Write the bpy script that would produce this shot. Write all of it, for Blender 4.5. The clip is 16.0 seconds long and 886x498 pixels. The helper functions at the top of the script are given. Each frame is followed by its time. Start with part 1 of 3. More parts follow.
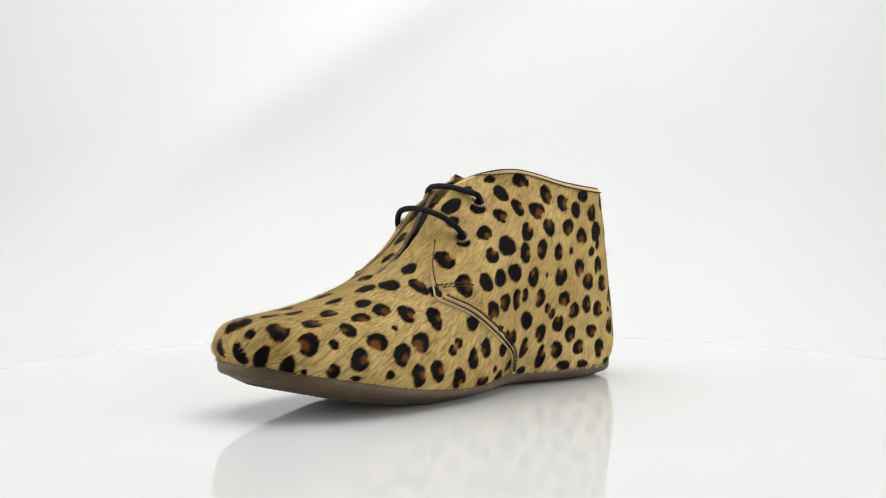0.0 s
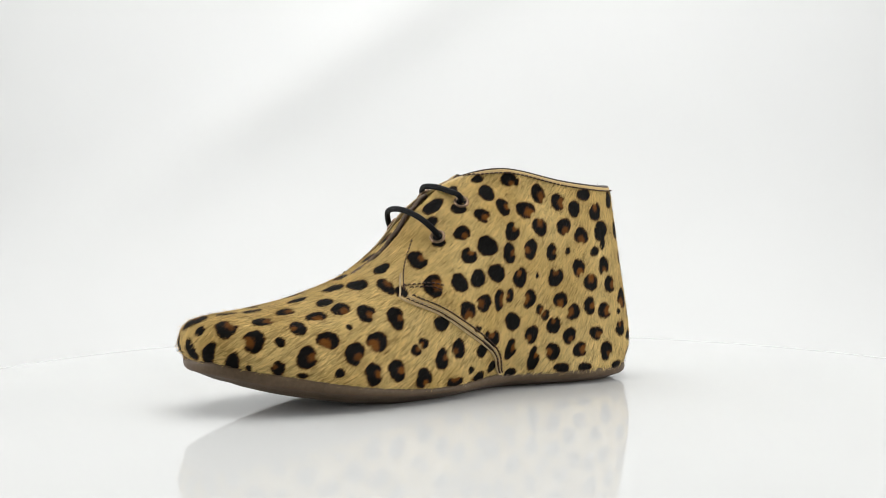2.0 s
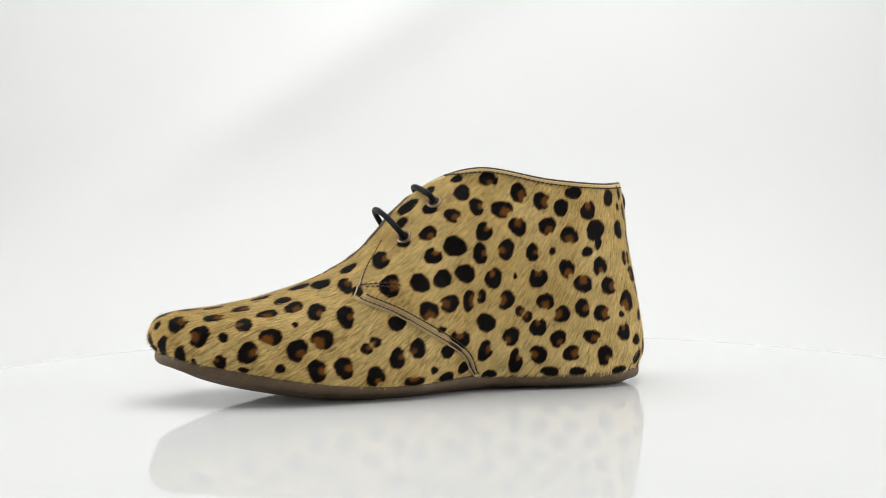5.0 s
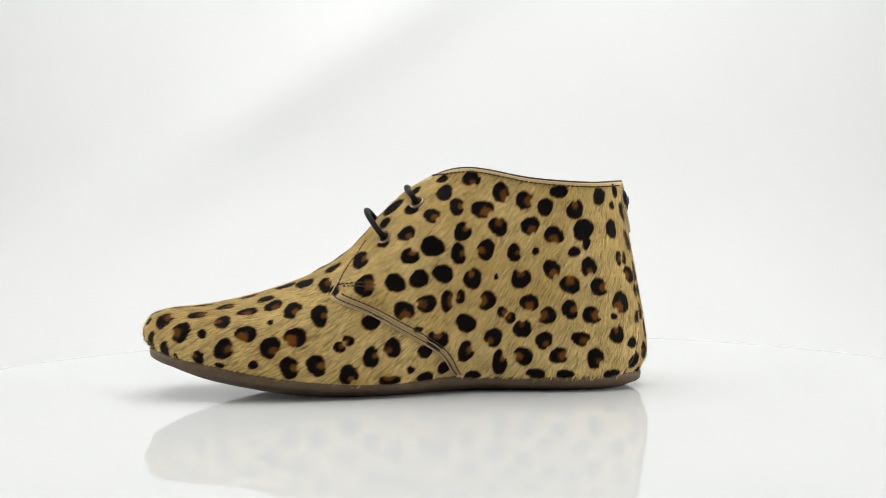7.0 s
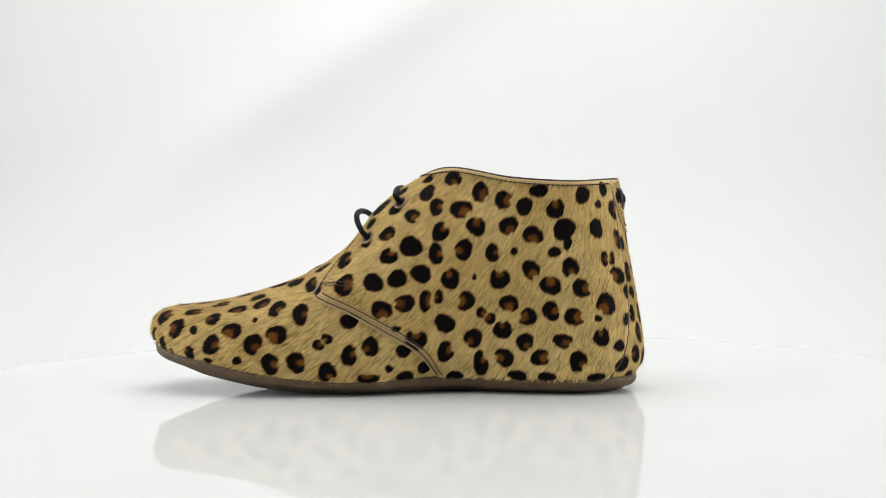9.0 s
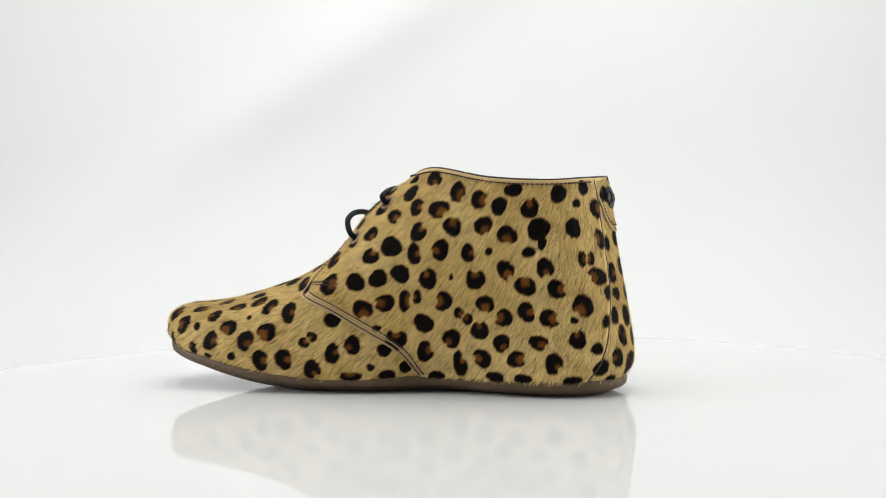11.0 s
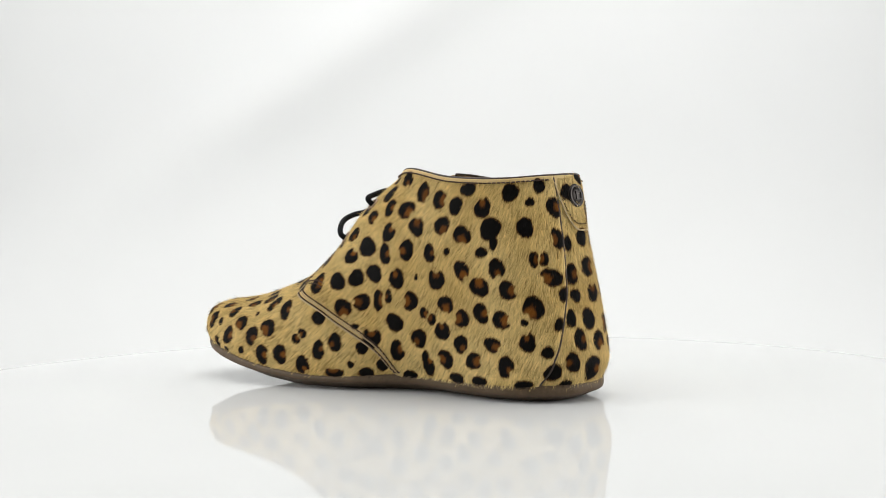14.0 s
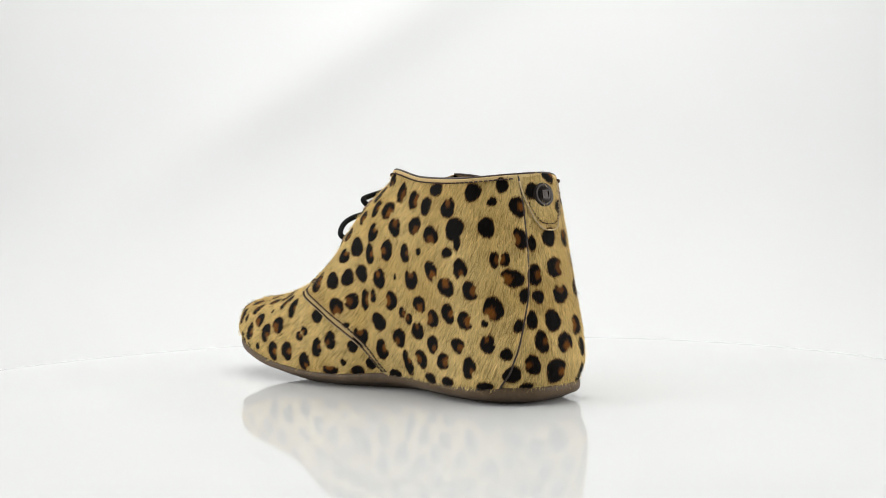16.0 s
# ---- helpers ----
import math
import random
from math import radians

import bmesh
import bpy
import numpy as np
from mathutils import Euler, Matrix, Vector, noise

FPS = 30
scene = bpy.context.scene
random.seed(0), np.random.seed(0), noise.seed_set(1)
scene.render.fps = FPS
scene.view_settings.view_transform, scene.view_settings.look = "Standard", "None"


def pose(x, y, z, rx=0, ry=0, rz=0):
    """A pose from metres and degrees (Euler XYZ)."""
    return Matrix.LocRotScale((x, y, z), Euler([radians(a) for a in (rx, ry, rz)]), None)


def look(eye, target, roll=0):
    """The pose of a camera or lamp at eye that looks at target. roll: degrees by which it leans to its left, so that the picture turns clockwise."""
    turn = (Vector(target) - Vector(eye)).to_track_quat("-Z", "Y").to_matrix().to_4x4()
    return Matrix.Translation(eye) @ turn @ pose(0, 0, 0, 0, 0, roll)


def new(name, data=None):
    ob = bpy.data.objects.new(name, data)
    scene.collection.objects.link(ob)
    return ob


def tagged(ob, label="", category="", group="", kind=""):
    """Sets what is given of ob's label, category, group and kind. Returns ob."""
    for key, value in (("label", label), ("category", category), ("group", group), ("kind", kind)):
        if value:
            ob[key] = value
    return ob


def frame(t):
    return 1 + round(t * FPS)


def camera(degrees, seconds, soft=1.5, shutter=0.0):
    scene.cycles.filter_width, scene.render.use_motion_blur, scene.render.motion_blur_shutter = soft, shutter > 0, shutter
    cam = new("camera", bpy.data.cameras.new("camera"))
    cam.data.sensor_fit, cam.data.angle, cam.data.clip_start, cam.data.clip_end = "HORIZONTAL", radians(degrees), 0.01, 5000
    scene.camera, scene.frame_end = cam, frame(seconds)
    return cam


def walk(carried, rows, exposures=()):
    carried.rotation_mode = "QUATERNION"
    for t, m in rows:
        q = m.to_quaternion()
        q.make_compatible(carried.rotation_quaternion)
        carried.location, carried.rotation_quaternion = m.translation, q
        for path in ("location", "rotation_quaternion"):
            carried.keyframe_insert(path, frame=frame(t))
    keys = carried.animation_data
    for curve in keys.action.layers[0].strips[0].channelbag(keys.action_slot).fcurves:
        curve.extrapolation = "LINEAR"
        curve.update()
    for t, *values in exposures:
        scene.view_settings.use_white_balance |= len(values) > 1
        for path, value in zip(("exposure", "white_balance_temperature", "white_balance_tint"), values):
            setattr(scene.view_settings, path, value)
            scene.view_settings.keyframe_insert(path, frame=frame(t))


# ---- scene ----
# ---- camera: stands still before the turntable, lens at the height of the shoe's side ----
cam = camera(44.35, 16.0, soft=0.8)
EYE = Vector((0.0, -0.58, 0.0705))
CAM_POSE = look(EYE, EYE + Vector((-0.005784, 0.99998, 0.000424)), -0.365)
walk(cam, [(0.0, CAM_POSE), (16.0, CAM_POSE)])

# ---- light: a white photo tent with soft lamps outside the view ----
world = bpy.data.worlds.new("studio")
scene.world = world
world.use_nodes = True
world.node_tree.nodes["Background"].inputs[0].default_value = (0.95, 1.0, 0.97, 1)
world.node_tree.nodes["Background"].inputs[1].default_value = 0.16
scene.view_settings.exposure = 0.0


def softbox(place, target, size, power, tint=(1.0, 1.0, 1.0)):
    data = bpy.data.lights.new("softbox_light", "AREA")
    data.shape, data.size, data.size_y, data.energy, data.color = "RECTANGLE", size[0], size[1], power, tint
    ob = new("softbox_light", data)
    ob.matrix_world = look(place, target)
    return ob


softbox((0.0, -0.14, 1.15), (0.0, -0.02, 0.0), (1.3, 0.9), 9.6)
# extra unseen lamp, added only to brighten the backdrop
softbox((0.0, 0.45, 1.12), (0.0, 0.92, 0.35), (1.0, 0.4), 4.3)
softbox((-0.88, -0.12, 0.28), (-0.03, 0.0, 0.08), (0.8, 0.5), 5.6)
softbox((0.92, -0.20, 0.28), (0.0, 0.0, 0.08), (0.8, 0.5), 6.3)


# ---- materials ----
def material(name):
    m = bpy.data.materials.new(name)
    m.use_nodes = True
    nodes, links = m.node_tree.nodes, m.node_tree.links
    return m, nodes, links, nodes["Principled BSDF"]


def noise_node(nodes, links, scale, detail=4.0, stretch=(1, 1, 1)):
    coord = nodes.new("ShaderNodeTexCoord")
    mapping = nodes.new("ShaderNodeMapping")
    mapping.inputs["Scale"].default_value = stretch
    tex = nodes.new("ShaderNodeTexNoise")
    tex.inputs["Scale"].default_value, tex.inputs["Detail"].default_value = scale, detail
    links.new(coord.outputs["Object"], mapping.inputs["Vector"])
    links.new(mapping.outputs["Vector"], tex.inputs["Vector"])
    return tex.outputs["Fac"]


def ramp_node(nodes, links, fac, stops):
    r = nodes.new("ShaderNodeValToRGB")
    while len(r.color_ramp.elements) < len(stops):
        r.color_ramp.elements.new(0.5)
    for e, (at, c) in zip(r.color_ramp.elements, stops):
        e.position, e.color = at, (*c, 1)
    links.new(fac, r.inputs["Fac"])
    return r.outputs["Color"]


def mix_node(nodes, links, fac, a, b, kind="MIX"):
    n = nodes.new("ShaderNodeMix")
    n.data_type, n.blend_type = "RGBA", kind
    for slot, value in ((0, fac), (6, a), (7, b)):
        if isinstance(value, (int, float)):
            n.inputs[slot].default_value = value
        elif isinstance(value, tuple):
            n.inputs[slot].default_value = (*value, 1)
        else:
            links.new(value, n.inputs[slot])
    return n.outputs[2]


def bumped(nodes, links, bsdf, fac, strength, distance):
    b = nodes.new("ShaderNodeBump")
    b.inputs["Strength"].default_value, b.inputs["Distance"].default_value = strength, distance
    links.new(fac, b.inputs["Height"])
    links.new(b.outputs["Normal"], bsdf.inputs["Normal"])


def coat_material():
    """Short calf hair printed with rosettes: the print is carried on the mesh, the shade of each hair varies."""
    m, nodes, links, bsdf = material("printed calf hair")
    at = nodes.new("ShaderNodeAttribute")
    at.attribute_name = "coat"
    sep = nodes.new("ShaderNodeSeparateColor")
    links.new(at.outputs["Color"], sep.inputs["Color"])
    broad = noise_node(nodes, links, 28, 3)
    cream = ramp_node(nodes, links, broad, [(0.3, (0.575, 0.398, 0.136)), (0.7, (0.715, 0.542, 0.23))])
    shade = ramp_node(nodes, links, sep.outputs["Blue"], [(0.0, (0.24, 0.20, 0.15)), (0.4, (0.88, 0.86, 0.82)), (1.0, (1.45, 1.45, 1.45))])
    c = mix_node(nodes, links, 1.0, cream, shade, "MULTIPLY")
    c = mix_node(nodes, links, at.outputs["Alpha"], (0.53, 0.39, 0.22), c)
    c = mix_node(nodes, links, sep.outputs["Green"], c, (0.21, 0.072, 0.010))
    c = mix_node(nodes, links, sep.outputs["Red"], c, (0.005, 0.004, 0.0035))
    links.new(c, bsdf.inputs["Base Color"])
    bsdf.inputs["Roughness"].default_value = 0.55
    bsdf.inputs["Specular IOR Level"].default_value = 0.07
    bsdf.inputs["Sheen Weight"].default_value, bsdf.inputs["Sheen Roughness"].default_value = 0.35, 0.4
    links.new(c, bsdf.inputs["Sheen Tint"])
    return m


def leather(name, dark, light, rough=0.55, scale=180, gloss=0.35):
    m, nodes, links, bsdf = material(name)
    fine = noise_node(nodes, links, scale * 6, 5)
    col = ramp_node(nodes, links, noise_node(nodes, links, scale, 5), [(0.3, dark), (0.7, light)])
    links.new(mix_node(nodes, links, 0.35, col, ramp_node(nodes, links, fine, [(0.3, dark), (0.7, light)])), bsdf.inputs["Base Color"])
    bsdf.inputs["Roughness"].default_value = rough
    bsdf.inputs["Specular IOR Level"].default_value = gloss
    bumped(nodes, links, bsdf, fine, 0.5, 0.0003)
    return m


def metal(name, colour, rough):
    m, nodes, links, bsdf = material(name)
    f = noise_node(nodes, links, 900, 4)
    links.new(ramp_node(nodes, links, f, [(0.3, tuple(c * 0.7 for c in colour)), (0.7, colour)]), bsdf.inputs["Base Color"])
    bsdf.inputs["Metallic"].default_value, bsdf.inputs["Roughness"].default_value = 1.0, rough
    return m


def white_board(name, base, rough, gloss):
    m, nodes, links, bsdf = material(name)
    f = noise_node(nodes, links, 6, 3)
    links.new(ramp_node(nodes, links, f, [(0.3, tuple(c * 0.985 for c in base)), (0.7, base)]), bsdf.inputs["Base Color"])
    bsdf.inputs["Roughness"].default_value = rough
    bsdf.inputs["Specular IOR Level"].default_value = gloss
    return m


COAT = coat_material()
# dark brown, deepened further to include the shade in the throat
SUEDE = leather("dark brown suede", (0.012, 0.007, 0.005), (0.03, 0.018, 0.012), 0.85, 180, 0.15)
LINING = leather("tan lining leather", (0.22, 0.13, 0.07), (0.33, 0.21, 0.12), 0.6)
EDGE = leather("pale cut leather edge", (0.34, 0.24, 0.12), (0.54, 0.41, 0.23), 0.7, 500)
TRIM = leather("dark brown piping leather", (0.03, 0.02, 0.016), (0.07, 0.047, 0.035), 0.45, 400)
THREAD = leather("dark brown thread", (0.03, 0.015, 0.010), (0.085, 0.046, 0.03), 0.7, 900)
RUBBER = leather("brown crepe rubber", (0.070, 0.046, 0.026), (0.125, 0.086, 0.053), 0.5, 90, 0.16)
CUT = leather("brown cut leather edge", (0.07, 0.045, 0.032), (0.20, 0.145, 0.10), 0.7, 500, 0.2)
CORD = leather("black waxed cord", (0.002, 0.002, 0.0024), (0.005, 0.0054, 0.0066), 0.5, 1500, 0.08)
COPPER = metal("aged copper", (0.30, 0.20, 0.13), 0.3)
GUN = metal("dark gunmetal", (0.032, 0.028, 0.026), 0.3)
HOLE_SHADE = leather("near-black eyelet shade", (0.004, 0.004, 0.004), (0.008, 0.007, 0.006), 0.9)
ACRYLIC = white_board("glossy white acrylic", (0.65, 0.656, 0.647), 0.035, 0.095)
BOUNCE_GREY = white_board("grey bounce board", (0.38, 0.38, 0.38), 0.8, 0.2)
PAPER = white_board("white backdrop paper", (0.70, 0.705, 0.698), 0.75, 0.2)


# ---- building helpers ----
def mesh_part(name, verts, faces, mat, parent, label="", smooth=True):
    me = bpy.data.meshes.new(name)
    me.from_pydata([tuple(v) for v in verts], [], faces)
    me.materials.append(mat)
    if smooth:
        me.polygons.foreach_set("use_smooth", [True] * len(me.polygons))
    me.update()
    ob = new(name, me)
    ob.parent = parent
    return tagged(ob, label)


def part(name, bm, mat, parent, label="", smooth=True):
    me = bpy.data.meshes.new(name)
    bm.to_mesh(me)
    bm.free()
    me.materials.append(mat)
    if smooth:
        me.polygons.foreach_set("use_smooth", [True] * len(me.polygons))
    ob = new(name, me)
    ob.parent = parent
    return tagged(ob, label)


def tube(points, radius, sides=10, closed=False, flat=1.0, normals=None):
    """Vertices and faces of a round cord along the points."""
    pts = [Vector(q) for q in points]
    n = len(pts)
    verts, faces = [], []
    up = None
    for k, q in enumerate(pts):
        a = pts[(k - 1) % n] if closed or k else q
        b = pts[(k + 1) % n] if closed or k < n - 1 else q
        d = (b - a).normalized()
        if normals is not None:
            u = Vector(normals[k])
        else:
            u = up if up is not None else (Vector((0, 0, 1)) if abs(d.z) < 0.9 else Vector((1, 0, 0)))
        u = (u - d * u.dot(d)).normalized()
        up = u
        w = d.cross(u)
        for s in range(sides):
            t = 2 * math.pi * s / sides
            verts.append(q + u * (radius * flat * math.cos(t)) + w * (radius * math.sin(t)))
    for k in range(n if closed else n - 1):
        for s in range(sides):
            i, j = k * sides, ((k + 1) % n) * sides
            faces.append((i + s, i + (s + 1) % sides, j + (s + 1) % sides, j + s))
    if not closed:
        faces.append(tuple(range(sides - 1, -1, -1)))
        faces.append(tuple((n - 1) * sides + s for s in range(sides)))
    return verts, faces


def smooth_path(ctrl, steps):
    """Points along a smooth curve through the control points."""
    c = np.array(ctrl, float)
    e = np.vstack([2 * c[0] - c[1], c, 2 * c[-1] - c[-2]])
    out = []
    for k in range(len(c) - 1):
        for t in np.arange(steps) / steps:
            out.append(spline(e[k], e[k + 1], e[k + 2], e[k + 3], t))
    return np.array(out + [c[-1]])


# ---- the place: paper sweep, tent and turntable ----
def sweep_backdrop():
    """White paper that runs from under the turntable up into the back, with one slack diagonal fold."""
    run = [(-1.6, -0.14)] + [(y, -0.14) for y in np.linspace(-1.2, 0.55, 15)]
    run += [(0.55 + 0.35 * math.sin(t), 0.21 - 0.35 * math.cos(t)) for t in np.linspace(0.1, math.pi / 2, 14)]
    run += [(0.9, z) for z in np.linspace(0.24, 1.4, 60)]
    xs = np.linspace(-1.5, 1.5, 150)
    verts, faces = [], []
    for y, z in run:
        for x in xs:
            d = ((x + 0.60) * -0.534 + (z - 0.05) * 0.845) if y > 0.6 else 9.0
            fold = FOLD * math.exp(-(d / 0.055) ** 2) * min(1.0, max(0.0, (y - 0.6) / 0.25)) / (1 + math.exp((x - 0.15) / 0.12))
            verts.append((x, y - fold, z))
    w = len(xs)
    for i in range(len(run) - 1):
        for j in range(w - 1):
            faces.append((i * w + j, i * w + j + 1, (i + 1) * w + j + 1, (i + 1) * w + j))
    ob = mesh_part("backdrop", verts, faces, PAPER, None)
    mod = ob.modifiers.new("thickness", "SOLIDIFY")
    mod.thickness, mod.offset = 0.001, -1
    tagged(ob, "seamless white paper sweep with a soft diagonal fold", "backdrop", kind="structure")


def tent_wall(name, centre, size, label, mat=None):
    bm = bmesh.new()
    bmesh.ops.create_cube(bm, size=1.0)
    bmesh.ops.scale(bm, vec=size, verts=bm.verts)
    bmesh.ops.translate(bm, vec=centre, verts=bm.verts)
    tagged(part(name, bm, mat or PAPER, None, smooth=False), label, "wall", kind="structure")


FOLD = 0.027
PLATE_R = 0.313
TILT = pose(0, 0, 0, 1.306, -0.384, 0)


def turntable():
    """Round glossy white plate with a softened rim on a short column."""
    base = new("turntable")
    tagged(base, "round glossy white turntable plate on a column", "turntable")
    prof = [(0.0, 0.0), (0.06, 0.0), (0.14, 0.0), (0.21, 0.0), *((PLATE_R - 0.034 + 0.034 * f, -0.0045 * f ** 3) for f in np.linspace(0, 1, 14)),
            (PLATE_R, -0.009), (PLATE_R - 0.003, -0.012), (0.0, -0.012)]
    n = 160
    verts, faces = [], []
    for r, z in prof:
        for k in range(n):
            t = 2 * math.pi * k / n
            verts.append((r * math.cos(t) - 0.005, r * math.sin(t) - 0.041, z))
    for i in range(len(prof) - 1):
        for k in range(n):
            faces.append((i * n + k, i * n + (k + 1) % n, (i + 1) * n + (k + 1) % n, (i + 1) * n + k))
    me_ob = mesh_part("plate", verts, faces, ACRYLIC, base)
    bm = bmesh.new()
    bm.from_mesh(me_ob.data)
    bmesh.ops.remove_doubles(bm, verts=bm.verts, dist=1e-6)
    bmesh.ops.recalc_face_normals(bm, faces=bm.faces)
    bm.to_mesh(me_ob.data)
    bm.free()
    bm = bmesh.new()
    bmesh.ops.create_cone(bm, cap_ends=True, segments=48, radius1=0.11, radius2=0.09, depth=0.124)
    bmesh.ops.translate(bm, vec=(0, 0, -0.0745), verts=bm.verts)
    part("column", bm, PAPER, base)
    return base


# ---- the shoe: surface of the upper, lofted from stations toe to heel (x, half width, z in millimetres) ----
FEATHER = [(-152, 0, 24), (-147.5, 13.4, 23.5), (-137, 23.3, 20.5), (-119, 30.8, 16.8), (-92, 35.8, 11.5), (-62, 35.1, 7.5), (-33, 31.9, 6.5), (-5, 23.4, 8.2), (10, 20.2, 8.3), (27, 22.3, 8), (50, 26.4, 7.6), (74, 26, 7.8), (91, 16, 8), (95.5, 0, 8)]
LOW = [(-156, 0, 31), (-150.5, 13.6, 30.5), (-139.5, 24.2, 28), (-120, 31.8, 24.5), (-92, 37.2, 19.5), (-62, 36.2, 18), (-34, 34.1, 20), (-8, 29, 28), (8, 27.3, 30), (27, 26.3, 30), (52, 27, 28), (79, 25.8, 25), (94, 16.2, 25), (99.7, 0, 22)]
HIGH = [(-152.5, 0, 39.5), (-148, 12, 39), (-137, 19, 39), (-119, 25.1, 38.5), (-92, 30.2, 39), (-62, 31.1, 47), (-39, 29.6, 61), (-21, 27.4, 78), (0, 29.8, 84), (18, 30.8, 82), (50, 31.1, 76), (74, 26, 76), (86.5, 12.3, 76), (91.6, 0, 75)]
TOP = [(-143, 0, 43), (-141, 0, 43.3), (-133, 0, 44), (-117, 0, 46), (-95, 0, 51.3), (-72, 0, 59.5), (-52.5, 0, 71.6), (-33.5, 0, 92.5), (-14, 4.3, 106.2), (5, 19.7, 111.5), (36, 29, 105.7), (64, 28.6, 103.4), (80.5, 15.2, 104.3), (87.5, 0, 105)]
LATERAL = [1, 1.42, 1.22, 1.15, 1.14, 1.16, 1.2, 1.27, 1.28, 1.18, 1.06, 1.1, 1.2, 1]
LEV = np.array([FEATHER, LOW, HIGH, TOP], float)   # 4 x 14 x 3


def spline(p0, p1, p2, p3, t):
    return 0.5 * (2 * p1 + (p2 - p0) * t + (2 * p0 - 5 * p1 + 4 * p2 - p3) * t * t + (3 * p1 - p0 - 3 * p2 + p3) * t ** 3)


MIR = np.array([1, -1, 1.0])


def half(a, h, side):
    a = np.asarray(a, float); h = np.asarray(h, float)
    L = LEV.copy()
    if side < 0:
        f = np.array(LATERAL); L[0, :, 1] *= f; L[1, :, 1] *= f; L[2, :, 1] *= 1 + (f - 1) * 0.6; L[2, 1:8, 2] += np.array([0.3, 1, 2.2, 3.8, 4.3, 3.8, 2.6]); L[3, 9:11, 2] -= np.array([1.6, 1.0])
    n = L.shape[1]
    ext = np.concatenate([L[:, 1:2] * MIR, L, L[:, n - 2:n - 1] * MIR], 1)
    s = np.clip(a, 0, 1) * (n - 1); i = np.minimum(s.astype(int), n - 2); f = (s - i)[..., None]
    rows = [spline(ext[k][i], ext[k][i + 1], ext[k][i + 2], ext[k][i + 3], f) for k in range(4)]
    wt = rows[3][..., 1:2]
    # above the top: mirrored over the ridge in front, run on along the collar behind
    over = rows[2] * MIR
    run = 2 * rows[3] - rows[2]
    b = np.clip(wt / 12, 0, 1); top = over * (1 - b) + run * b
    below = 2 * rows[0] - rows[1]
    R = [below] + rows + [top]; R = np.stack(R)
    t = np.clip(h, 0, 1) * 3; j = np.minimum(t.astype(int), 2); g = (t - j)[..., None]
    pick = lambda k: np.take_along_axis(R, (j + k)[None, ..., None], 0)[0]
    P = spline(pick(0), pick(1), pick(2), pick(3), g)
    P = P * np.array([1, side, 1.0])
    return P



def surf(a, h):
    """a 0 toe, 1 heel on the medial side, on to 2 along the lateral side; below 0 lateral too"""
    a, h = np.broadcast_arrays(np.asarray(a, float), np.asarray(h, float))
    a = np.mod(a, 2.0)
    return np.where((a <= 1)[..., None], half(np.minimum(a, 1), h, 1), half(np.minimum(2 - a, 1), h, -1))


# where the quarter's front edge and the heel seam run: (height along the side, place from toe 0 to heel 1)
FRONT = [(0, 0.556), (0.16, 0.537), (0.308, 0.513), (0.458, 0.468), (0.575, 0.413), (0.66, 0.389), (0.709, 0.384), (0.79, 0.411), (0.85, 0.453), (0.885, 0.48), (0.905, 0.505), (0.93, 0.536), (0.955, 0.558), (0.98, 0.578), (1, 0.592)]
BACK = [(0, 0.876), (0.28, 0.891), (0.42, 0.911), (0.5, 0.924), (0.58, 0.928), (0.71, 0.93), (0.93, 0.939), (1, 0.939)]


LOWER_EDGE = np.polyfit(*np.array([q for q in FRONT if q[0] < 0.72]).T, 4)
UPPER_EDGE = np.polyfit(*np.array([q for q in FRONT if q[0] > 0.70]).T, 4)


def front_at(h, side=1):
    """The lateral facing stands back a little at its top."""
    h = np.asarray(h, float)
    back = 0.10 * np.clip((h - 0.80) / 0.2, 0, 1) + 0.06 * np.exp(-((h - 0.88) / 0.06) ** 2) if side < 0 else 0.0
    return np.where(h < 0.709, np.polyval(LOWER_EDGE, h), np.polyval(UPPER_EDGE, h)) + back


def back_at(h):
    return np.interp(h, *np.array(BACK).T)


def at(a, h, lift=0.0):
    """Place on the upper in metres in the shoe's space, lifted off it by so many metres, and the outward normal."""
    a, h = np.broadcast_arrays(np.asarray(a, float), np.asarray(h, float))
    # the upper leans a little outwards over its sole
    to = lambda q: (q * np.array([1, -1, 1]) + q[..., 2:] * np.array([0.0067, 0.0228, 0])) / 1000
    e = 0.004
    h0, h1 = np.clip(h - e, 0, 1), np.clip(h + e, 0, 1)
    da = to(surf(a + e, h)) - to(surf(a - e, h))
    dh = to(surf(a, h1)) - to(surf(a, h0))
    n = np.cross(da, dh)
    n /= np.linalg.norm(n, axis=-1, keepdims=True) + 1e-12
    return to(surf(a, h)) + n * np.asarray(lift)[..., None], n


# rosettes of the print: place along and up the upper, half length, half height in millimetres, side of the brown middle (-1: solid)
PRINT_TOE = [(0.13, 0.151, 3.4, 4.2, -1), (0.16, 0.091, 1.4, 1.7, -1), (0.074, 0.201, 3.1, 6.2, -1), (0.027, 0.241, 3.3, 5.0, -1), (-0.031, 0.314, 4.1, 3.8, -1), (0.048, 0.58, 2.2, 2.5, -1), (-0.015, 0.749, 6.2, 6.2, 45), (0.116, 0.662, 4.5, 5.9, 20), (0.174, 0.507, 4.6, 5.4, 180), (0.216, 0.516, 2.3, 2.3, -1), (0.21, 0.183, 3.4, 3.1, 150), (0.198, 0.74, 5.0, 3.5, 0), (0.122, 0.95, 4.7, 2.3, -1)]
